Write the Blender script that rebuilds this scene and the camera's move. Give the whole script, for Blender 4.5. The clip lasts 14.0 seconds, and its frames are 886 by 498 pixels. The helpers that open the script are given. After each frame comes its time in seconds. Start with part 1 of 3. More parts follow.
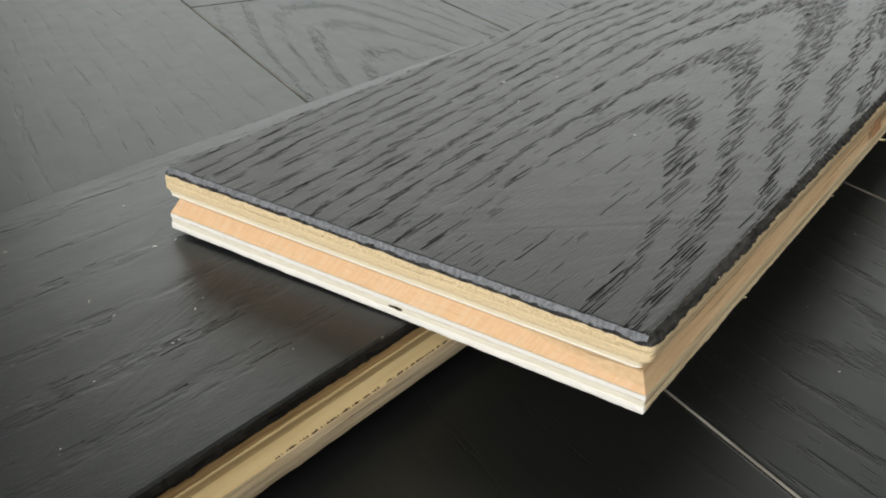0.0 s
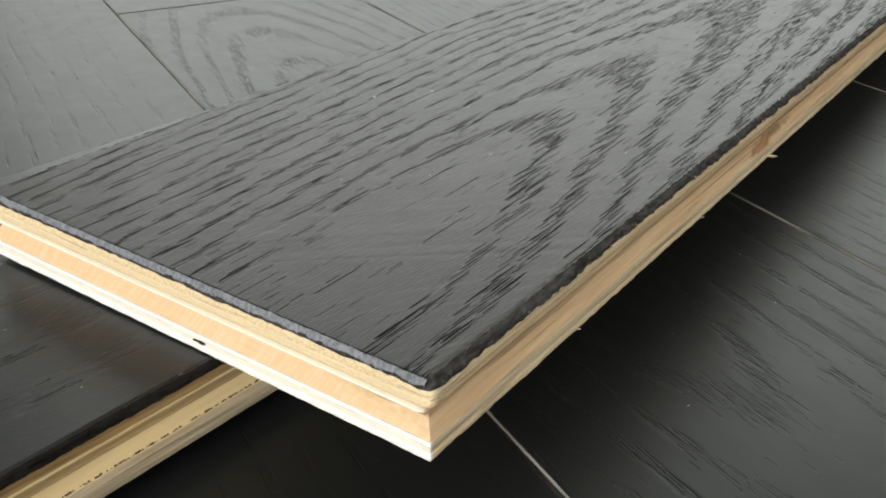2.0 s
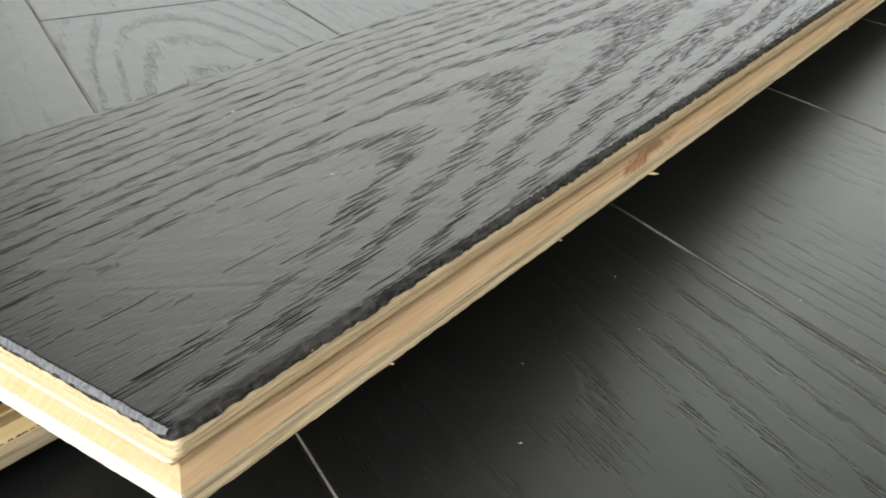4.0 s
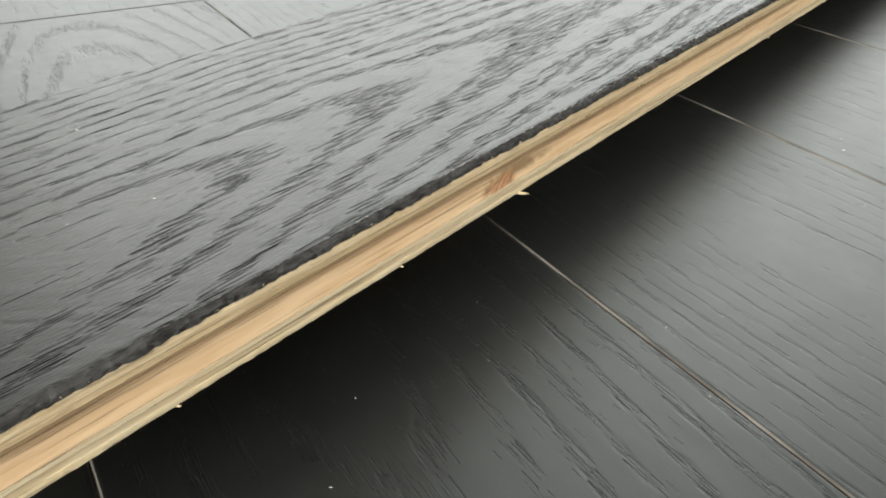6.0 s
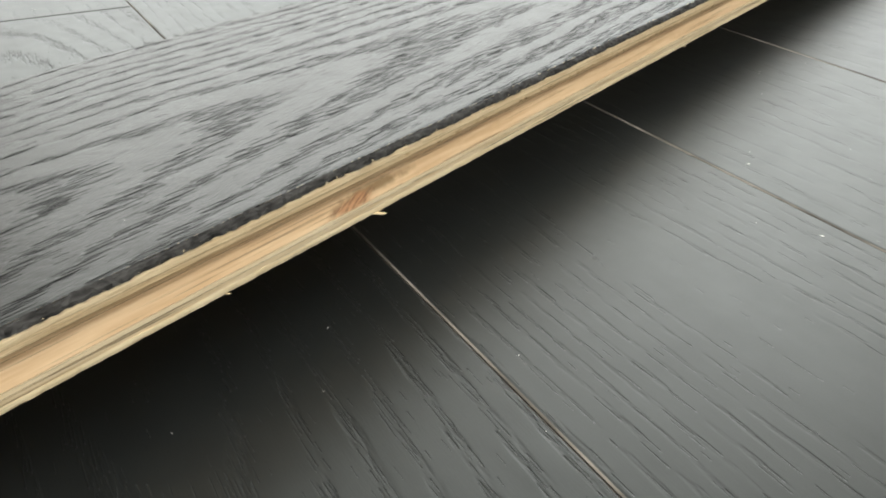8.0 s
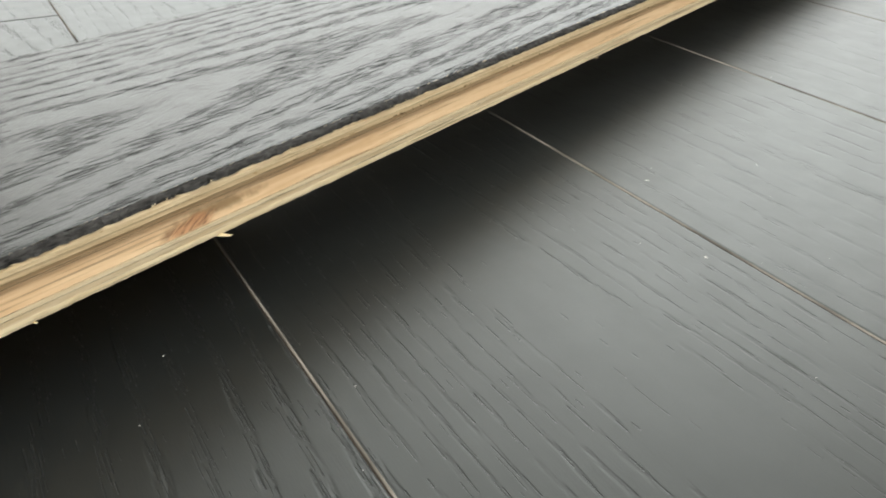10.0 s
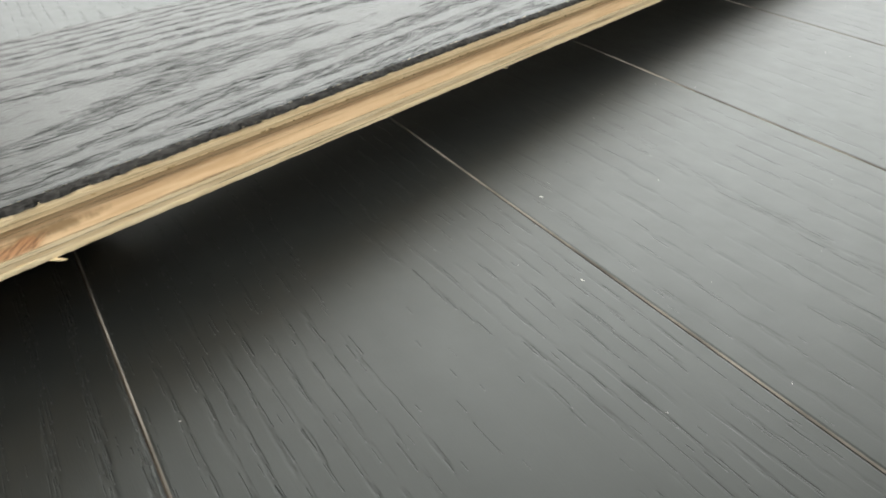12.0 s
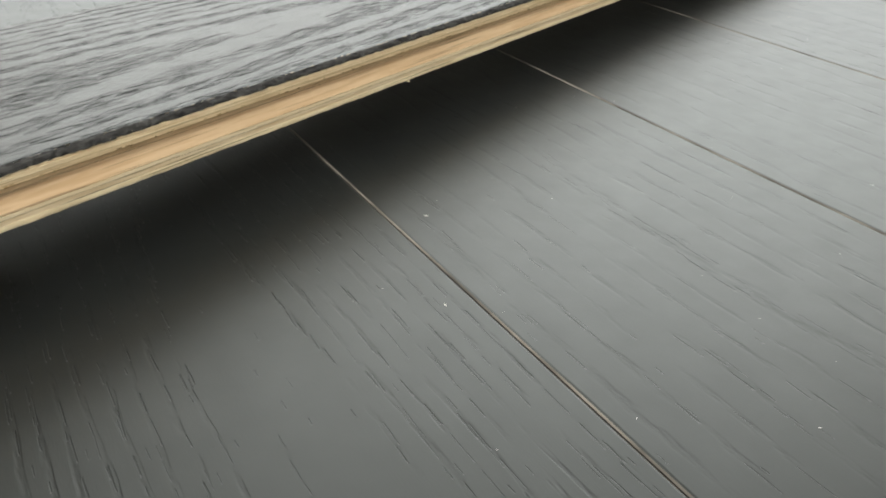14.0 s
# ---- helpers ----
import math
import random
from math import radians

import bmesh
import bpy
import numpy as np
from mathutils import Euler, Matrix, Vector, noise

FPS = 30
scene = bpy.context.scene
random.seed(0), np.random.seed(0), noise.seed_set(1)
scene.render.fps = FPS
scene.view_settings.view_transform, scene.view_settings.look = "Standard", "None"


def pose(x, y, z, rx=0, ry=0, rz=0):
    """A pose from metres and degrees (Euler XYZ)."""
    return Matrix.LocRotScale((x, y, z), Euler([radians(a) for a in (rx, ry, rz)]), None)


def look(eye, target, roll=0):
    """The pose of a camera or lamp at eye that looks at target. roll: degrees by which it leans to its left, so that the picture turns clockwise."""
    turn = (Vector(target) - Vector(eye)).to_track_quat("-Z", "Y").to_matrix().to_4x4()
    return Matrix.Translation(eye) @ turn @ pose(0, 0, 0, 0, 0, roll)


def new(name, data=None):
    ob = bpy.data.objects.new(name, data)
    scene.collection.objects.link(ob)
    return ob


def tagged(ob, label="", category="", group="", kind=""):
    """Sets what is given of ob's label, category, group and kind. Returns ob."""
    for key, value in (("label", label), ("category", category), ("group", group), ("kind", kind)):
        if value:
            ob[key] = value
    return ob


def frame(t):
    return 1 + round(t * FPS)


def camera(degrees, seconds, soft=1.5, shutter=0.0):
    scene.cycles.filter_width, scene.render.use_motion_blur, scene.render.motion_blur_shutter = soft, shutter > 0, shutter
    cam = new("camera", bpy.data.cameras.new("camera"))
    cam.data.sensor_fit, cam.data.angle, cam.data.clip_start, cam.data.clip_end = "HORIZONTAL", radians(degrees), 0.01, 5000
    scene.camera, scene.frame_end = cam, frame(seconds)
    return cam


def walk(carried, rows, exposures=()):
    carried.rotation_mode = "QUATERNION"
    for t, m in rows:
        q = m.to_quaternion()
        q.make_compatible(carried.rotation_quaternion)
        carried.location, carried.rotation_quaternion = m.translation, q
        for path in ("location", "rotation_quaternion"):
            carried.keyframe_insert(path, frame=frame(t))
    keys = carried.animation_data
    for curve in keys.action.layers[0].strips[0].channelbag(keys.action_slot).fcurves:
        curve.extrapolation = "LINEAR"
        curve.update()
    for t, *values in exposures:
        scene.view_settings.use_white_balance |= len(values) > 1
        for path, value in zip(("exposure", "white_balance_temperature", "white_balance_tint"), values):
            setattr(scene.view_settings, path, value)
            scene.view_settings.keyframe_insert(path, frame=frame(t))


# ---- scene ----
cam = camera(51.1, 14.0, soft=1.9)
ROWS = [
    (0.0, -0.00007, 0.00048, 0.11770, -0.137, -28.876, 0.265),
    (0.5, 0.00916, 0.00319, 0.11780, -0.019, -28.833, 0.182),
    (1.0, 0.01795, 0.00565, 0.11810, 0.144, -28.855, 0.131),
    (1.5, 0.02700, 0.00837, 0.11849, 0.184, -28.923, 0.135),
    (2.0, 0.03525, 0.01148, 0.11802, 0.103, -28.853, 0.149),
    (2.5, 0.04444, 0.01432, 0.11828, 0.180, -28.872, 0.100),
    (3.0, 0.05295, 0.01673, 0.11800, 0.244, -28.761, 0.123),
    (5.5, 0.09764, 0.03303, 0.11722, 0.486, -28.724, 0.026),
    (6.0, 0.10598, 0.03541, 0.11714, 0.517, -28.658, -0.006),
    (6.5, 0.11462, 0.03818, 0.11728, 0.587, -28.612, -0.082),
    (7.0, 0.12347, 0.04086, 0.11698, 0.594, -28.580, 0.000),
    (7.5, 0.13254, 0.04404, 0.11709, 0.659, -28.635, -0.055),
    (8.0, 0.14086, 0.04653, 0.11699, 0.675, -28.593, -0.114),
    (8.5, 0.14972, 0.04957, 0.11680, 0.689, -28.518, -0.109),
    (11.0, 0.19253, 0.06365, 0.11539, 0.900, -28.136, -0.111),
    (11.5, 0.20094, 0.06707, 0.11577, 0.909, -28.269, -0.093),
    (12.0, 0.20941, 0.06905, 0.11602, 0.938, -28.221, -0.068),
    (12.5, 0.21845, 0.07212, 0.11586, 0.981, -28.169, -0.033),
    (13.0, 0.22695, 0.07444, 0.11587, 1.054, -28.108, -0.037),
    (13.5, 0.23577, 0.07750, 0.11574, 1.071, -28.071, 0.003),
    (14.0, 0.24408, 0.07972, 0.11528, 1.159, -27.851, 0.065),
]
EXPOSURES = [(0.0, -0.54), (0.7, -0.42), (1.5, -0.26), (3.0, -0.18), (5.5, 0.53), (7.0, 0.55), (8.5, 0.63), (11.0, 0.66), (12.5, 0.56), (14.0, 0.46)]
walk(cam, [(t, pose(x, y, z, 90 + pitch, 0, yaw) @ pose(0, 0, 0, 0, 0, roll)) for t, x, y, z, yaw, pitch, roll in ROWS], EXPOSURES)

# ---- plan of the place, in metres ----
FLOOR_AZ, SEAM_FIRST, BOARD_W, JOINT_ALONG = -29.1, 0.1152, 0.1169, 0.464
UP_O = Vector((0.03341, 0.12048, 0.03532))
UP_U = Vector((0.5926, 0.80549, -0.00282))
UP_V = Vector((-0.8054, 0.59259, 0.01292))
UP_W, UP_T, UP_L = 0.1125, 0.015, 0.90
LOW_AZ, LOW_NEAR, LOW_FAR, LOW_Z, LOW_T = 39.6, -0.0985, -0.2035, 0.0206, 0.0150
ROOM = (-2.3, 2.5, -2.0, 2.6, 2.6)

# ---- light ----
world = bpy.data.worlds.new("sky")
scene.world = world
world.use_nodes = True
wn = world.node_tree
sky = wn.nodes.new("ShaderNodeTexSky")
sky.sky_type = "NISHITA"
sky.sun_disc = False
sky.sun_elevation, sky.sun_rotation = radians(35), radians(200)
wn.links.new(sky.outputs[0], wn.nodes["Background"].inputs[0])
wn.nodes["Background"].inputs[1].default_value = 0.12


def window_light(name, m, w, h, watts, colour):
    lamp = bpy.data.lights.new(name, "AREA")
    lamp.shape, lamp.size, lamp.size_y, lamp.energy, lamp.color = "RECTANGLE", w, h, watts, colour
    ob = new(name, lamp)
    ob.matrix_world = m
    return ob


# daylight in the wide front window and in the window behind the camera
window_light("window_daylight", look((0.30, 2.56, 1.2), (0.30, 0.0, 0.88)), 3.3, 1.5, 52, (1.0, 1.0, 0.925))
window_light("window_daylight", look((-0.8, -1.96, 1.35), (0.1, 0.5, 0.6)), 2.2, 1.9, 104, (1.0, 0.985, 0.93))


# ---- materials ----
class Nodes:
    """Short hand for building a node tree."""

    def __init__(self, name):
        self.mat = bpy.data.materials.new(name)
        self.mat.use_nodes = True
        self.t = self.mat.node_tree
        self.bsdf = self.t.nodes["Principled BSDF"]

    def put(self, socket, value):
        if isinstance(value, bpy.types.NodeSocket):
            self.t.links.new(value, socket)
        elif value is not None:
            socket.default_value = value

    def math(self, op, a, b=None, c=None, clamp=False):
        n = self.t.nodes.new("ShaderNodeMath")
        n.operation, n.use_clamp = op, clamp
        for i, value in enumerate((a, b, c)):
            if value is not None:
                self.put(n.inputs[i], value)
        return n.outputs[0]

    def coords(self):
        n = self.t.nodes.new("ShaderNodeTexCoord")
        return n.outputs["Object"]

    def split(self, vector):
        n = self.t.nodes.new("ShaderNodeSeparateXYZ")
        self.put(n.inputs[0], vector)
        return n.outputs

    def join(self, x, y, z):
        n = self.t.nodes.new("ShaderNodeCombineXYZ")
        for i, value in enumerate((x, y, z)):
            self.put(n.inputs[i], value)
        return n.outputs[0]

    def noise(self, vector, scale, detail=2.0, rough=0.5, distort=0.0):
        n = self.t.nodes.new("ShaderNodeTexNoise")
        self.put(n.inputs["Vector"], vector)
        n.inputs["Scale"].default_value, n.inputs["Detail"].default_value = scale, detail
        n.inputs["Roughness"].default_value, n.inputs["Distortion"].default_value = rough, distort
        return n.outputs["Fac"]

    def line_noise(self, w, scale, detail=1.0):
        n = self.t.nodes.new("ShaderNodeTexNoise")
        n.noise_dimensions = "1D"
        self.put(n.inputs["W"], w)
        n.inputs["Scale"].default_value, n.inputs["Detail"].default_value = scale, detail
        return n.outputs["Fac"]

    def step(self, value, lo, hi, out_lo=0.0, out_hi=1.0):
        n = self.t.nodes.new("ShaderNodeMapRange")
        n.interpolation_type = "SMOOTHSTEP"
        for i, v in enumerate((value, lo, hi, out_lo, out_hi)):
            self.put(n.inputs[i], v)
        return n.outputs[0]

    def mix(self, fac, a, b):
        n = self.t.nodes.new("ShaderNodeMix")
        n.data_type = "RGBA"
        self.put(n.inputs["Factor"], fac)
        self.put(n.inputs["A"], (*a, 1) if isinstance(a, tuple) else a)
        self.put(n.inputs["B"], (*b, 1) if isinstance(b, tuple) else b)
        return n.outputs["Result"]

    def bump(self, height, distance, strength=1.0, normal=None):
        n = self.t.nodes.new("ShaderNodeBump")
        n.inputs["Strength"].default_value, n.inputs["Distance"].default_value = strength, distance
        self.put(n.inputs["Height"], height)
        if normal is not None:
            self.put(n.inputs["Normal"], normal)
        return n.outputs[0]

    def white(self, x, y, z):
        n = self.t.nodes.new("ShaderNodeTexWhiteNoise")
        n.noise_dimensions = "3D"
        self.put(n.inputs["Vector"], self.join(x, y, z))
        return (n.outputs["Value"], *self.split(n.outputs["Color"]))

    def slits(self, x, y, row, length, seed, early, keep, width):
        """Straight slits along x, one in each cell of staggered rows; early(x, y) at a cell's middle decides whether it has one."""
        yr = self.math("ADD", self.math("DIVIDE", y, row), seed)
        r, fy = self.math("FLOOR", yr), self.math("FRACT", yr)
        shift = self.math("MULTIPLY", self.white(r, seed, 1.7)[0], 13.7)
        xr = self.math("ADD", self.math("DIVIDE", x, length), shift)
        c, fx = self.math("FLOOR", xr), self.math("FRACT", xr)
        pick, ra, rb, rc = self.white(c, r, seed)
        cx = self.math("MULTIPLY", self.math("SUBTRACT", self.math("ADD", c, 0.5), shift), length)
        cy = self.math("MULTIPLY", self.math("SUBTRACT", self.math("ADD", r, 0.5), seed), row)
        there = self.math("LESS_THAN", pick, self.math("MULTIPLY", early(cx, cy), keep))
        a = self.math("MULTIPLY", ra, 0.30)
        b = self.math("SUBTRACT", 1.0, self.math("MULTIPLY", rb, 0.40))
        head = self.step(fx, a, self.math("ADD", a, 0.10))
        tail = self.step(fx, self.math("SUBTRACT", b, 0.16), b, 1.0, 0.0)
        off = self.math("ADD", 0.5, self.math("MULTIPLY", self.math("SUBTRACT", rc, 0.5), 0.36))
        d = self.math("ABSOLUTE", self.math("SUBTRACT", fy, off))
        w = self.math("MULTIPLY", self.math("ADD", 0.6, self.math("MULTIPLY", rb, 0.7)), width)
        across = self.step(d, self.math("MULTIPLY", w, 0.55), w, 1.0, 0.0)
        return self.math("MULTIPLY", self.math("MULTIPLY", there, across), self.math("MULTIPLY", head, tail))

    def random(self):
        return self.t.nodes.new("ShaderNodeObjectInfo").outputs["Random"]

    def finish(self, colour=None, rough=None, normal=None, **more):
        if colour is not None:
            self.put(self.bsdf.inputs["Base Color"], (*colour, 1) if isinstance(colour, tuple) else colour)
        if rough is not None:
            self.put(self.bsdf.inputs["Roughness"], rough)
        if normal is not None:
            self.put(self.bsdf.inputs["Normal"], normal)
        for key, value in more.items():
            self.put(self.bsdf.inputs[key.replace("_", " ")], value)
        return self.mat


def flame(axis, lean, start, reach, length, below=1.0):
    """Growth rings that arch over the board: legs along it on both sides of an axis at y = axis, caps towards +x.
    below: how far the legs on the low side are drawn apart."""
    def figure(k, x, y):
        mid = k.math("ADD", axis, k.math("MULTIPLY", k.math("MINIMUM", k.math("SUBTRACT", x, 0.093), 0.05), lean))
        yc = k.math("SUBTRACT", y, mid)
        yc = k.math("ADD", k.math("MAXIMUM", yc, 0.0), k.math("MULTIPLY", k.math("MAXIMUM", k.math("MULTIPLY", yc, -1.0), 0.0), below))
        far = k.math("DIVIDE", k.math("MAXIMUM", k.math("SUBTRACT", x, start), 0.0), length)
        xc = k.math("MULTIPLY", k.math("SUBTRACT", 1.0, k.math("EXPONENT", k.math("MULTIPLY", far, -1.0))), reach)
        return k.math("SQRT", k.math("ADD", k.math("MULTIPLY", yc, yc), k.math("MULTIPLY", xc, xc)))
    return figure


def island(x0, y0, squash):
    """Growth rings that close round a point: long ovals."""
    def figure(k, x, y):
        xc = k.math("MULTIPLY", k.math("SUBTRACT", x, x0), squash)
        yc = k.math("SUBTRACT", y, y0)
        return k.math("SQRT", k.math("ADD", k.math("MULTIPLY", yc, yc), k.math("MULTIPLY", xc, xc)))
    return figure


def straight(k, x, y):
    """Growth rings that run nearly straight, a long flame with its axis near a side of the board."""
    xc = k.math("MULTIPLY", k.math("SUBTRACT", x, 0.2), 0.02)
    yc = k.math("SUBTRACT", y, 0.012)
    return k.math("SQRT", k.math("ADD", k.math("MULTIPLY", yc, yc), k.math("MULTIPLY", xc, xc)))


def black_oak(name, figure, ring, first, width, relief, keep, gloss, row=0.0008, length=0.016, thick=0.27, wander=1.0, heart=0.03, crowd=0.0, flank=None, swell=0.7, lone=0.025,
              random_shift=False, tone=(0.004, 0.013), pore_dark=0.9, specular=0.5, ripple=0.1, brush=0.10, band_dark=0.0, patchy=0.4, tint=(1.0, 1.0, 0.985)):
    """Black stained, brushed oak. Object x runs along the board, y across it. figure gives the growth rings, first the innermost
    one; the open pores are slits along the board that crowd in the early wood."""
    k = Nodes(name)
    p = k.coords()
    x, y, z = k.split(p)
    dx = dy = 0.0
    if random_shift:
        r = k.random()
        begin = k.math("SUBTRACT", k.math("MULTIPLY", k.math("FRACT", k.math("MULTIPLY", r, 41.3)), 1.0), 0.3)
        aside = k.math("MULTIPLY", k.math("SUBTRACT", k.math("FRACT", k.math("MULTIPLY", r, 17.7)), 0.5), 0.16)
        x0, y0 = k.math("SUBTRACT", x, begin), k.math("ADD", y, aside)
        dx, dy = k.math("MULTIPLY", r, 7.3), k.math("MULTIPLY", r, 3.1)
        dx, dy = k.math("ADD", dx, begin), k.math("SUBTRACT", dy, aside)
        x, y = k.math("ADD", x0, dx), k.math("ADD", y0, dy)
        p = k.join(x, y, z)
        keep = k.math("MULTIPLY", k.math("ADD", k.math("FRACT", k.math("MULTIPLY", r, 29.3)), 0.35), keep)
    # the fibres wander a little
    drift_y = k.noise(k.join(k.math("MULTIPLY", x, 0.4), y, 21.0), 30, 1.0, 0.5)
    yw = k.math("ADD", y, k.math("MULTIPLY", k.math("SUBTRACT", drift_y, 0.5), 0.006 * wander))
    jitter = k.noise(k.join(k.math("MULTIPLY", x, 0.14), y, 33.0), 420, 2.0, 0.6)
    yw = k.math("ADD", yw, k.math("MULTIPLY", k.math("SUBTRACT", jitter, 0.5), 0.0007))

    def early(px, py):
        wob = k.noise(k.join(k.math("MULTIPLY", px, 0.22), py, 0.0), 42, 2.0, 0.5)
        wob2 = k.noise(k.join(k.math("MULTIPLY", px, 0.30), py, 3.0), 190, 1.0, 0.5)
        rad = figure(k, k.math("SUBTRACT", px, dx), k.math("SUBTRACT", py, dy))
        inside = k.step(rad, first - 0.0022, first - 0.0008, heart, 1.0)
        phi = k.math("ADD", rad, k.math("MULTIPLY", k.math("SUBTRACT", wob, 0.5), 0.0065 * wander))
        phi = k.math("ADD", phi, k.math("MULTIPLY", k.math("SUBTRACT", wob2, 0.5), 0.0022 * wander))
        phi = k.math("ADD", phi, k.math("MULTIPLY", k.math("MAXIMUM", k.math("SUBTRACT", rad, 0.03), 0.0), crowd))
        phi = k.math("ADD", phi, k.math("MULTIPLY", k.math("SUBTRACT", k.line_noise(rad, 90.0), 0.5), 0.35 * ring))
        turn = k.math("FRACT", k.math("ADD", k.math("DIVIDE", k.math("SUBTRACT", phi, first), ring), 8.12))
        wide = width
        if flank:
            # the early wood is cut flatter on one flank, and shows broader there
            wide = k.step(k.math("SUBTRACT", py, dy), flank[0], flank[1], width, flank[2])
            wide = k.math("ADD", wide, k.step(k.math("SUBTRACT", px, dx), 0.11, 0.24, 0.0, flank[3]))
        e = k.math("MULTIPLY", k.step(turn, 0.0, 0.08), k.step(turn, wide, k.math("ADD", wide, 0.18), 1.0, 0.0))
        patch = k.noise(k.join(k.math("MULTIPLY", px, 0.4), py, 11.0), 70, 1.0, 0.5)
        return k.math("MULTIPLY", k.math("MULTIPLY", e, inside), k.step(patch, 0.25, 0.55, 1.0 - patchy, 1.0))

    pore = k.slits(x, yw, row, length, 0.37, early, keep, thick)
    pore2 = k.slits(x, yw, row * 0.71, length * 0.55, 5.81, early, k.math("MULTIPLY", keep, 0.35), thick)
    # a few lone pores in the late wood
    single = k.slits(x, yw, row * 0.9, length * 0.35, 2.43, lambda px, py: lone, keep, thick * 0.8)
    pores = k.math("MAXIMUM", k.math("MAXIMUM", pore, k.math("MULTIPLY", pore2, 0.8)), k.math("MULTIPLY", single, 0.7))
    band = early(x, yw)
    fine = k.noise(k.join(k.math("MULTIPLY", x, 0.12), y, 9.0), 2600, 2.0, 0.6)
    waves = k.noise(k.join(k.math("MULTIPLY", x, 0.3), y, 2.0), 60, 2.0, 0.5)
    # the early wood is brushed out in small crumbs
    crumb = k.noise(k.join(k.math("MULTIPLY", x, 0.3), y, 5.0), 900, 2.0, 0.6)
    torn = k.step(k.noise(k.join(k.math("MULTIPLY", x, 0.25), y, 13.0), 260, 2.0, 0.6), 0.42, 0.62)
    worn = k.math("MULTIPLY", k.math("MULTIPLY", band, torn), k.math("MULTIPLY", crumb, 2.0))
    h = k.math("SUBTRACT", k.math("ADD", k.math("MULTIPLY", fine, brush), k.math("MULTIPLY", waves, swell)), pores)
    h = k.math("SUBTRACT", h, k.math("MULTIPLY", worn, ripple))
    stain = k.noise(p, 25, 3.0, 0.6)
    base = k.mix(stain, (tone[0], tone[0] * 1.25, tone[0] * 1.35), (tone[1], tone[1] * 1.15, tone[1] * 1.2))
    colour = k.mix(k.math("MULTIPLY", pores, pore_dark), base, (0.003, 0.003, 0.003))
    smear = k.noise(p, 90, 3.0, 0.6)
    rough = k.math("ADD", gloss, k.math("MULTIPLY", k.math("SUBTRACT", smear, 0.5), 0.10))
    rough = k.math("ADD", rough, k.math("MULTIPLY", k.math("MULTIPLY", pores, 0.36), pore_dark))
    rough = k.math("ADD", rough, k.math("MULTIPLY", worn, 0.2 * band_dark))
    # open grain lies matt, the smooth late wood keeps its lacquer
    open_grain = k.math("MINIMUM", k.math("ADD", k.math("MULTIPLY", pores, pore_dark), k.math("MULTIPLY", worn, band_dark)), 1.0)
    spec = k.math("MULTIPLY", specular, k.math("SUBTRACT", 1.0, k.math("MULTIPLY", open_grain, 0.95)))
    return k.finish(colour, rough, k.bump(h, relief), Specular_IOR_Level=spec, Specular_Tint=(*tint, 1))


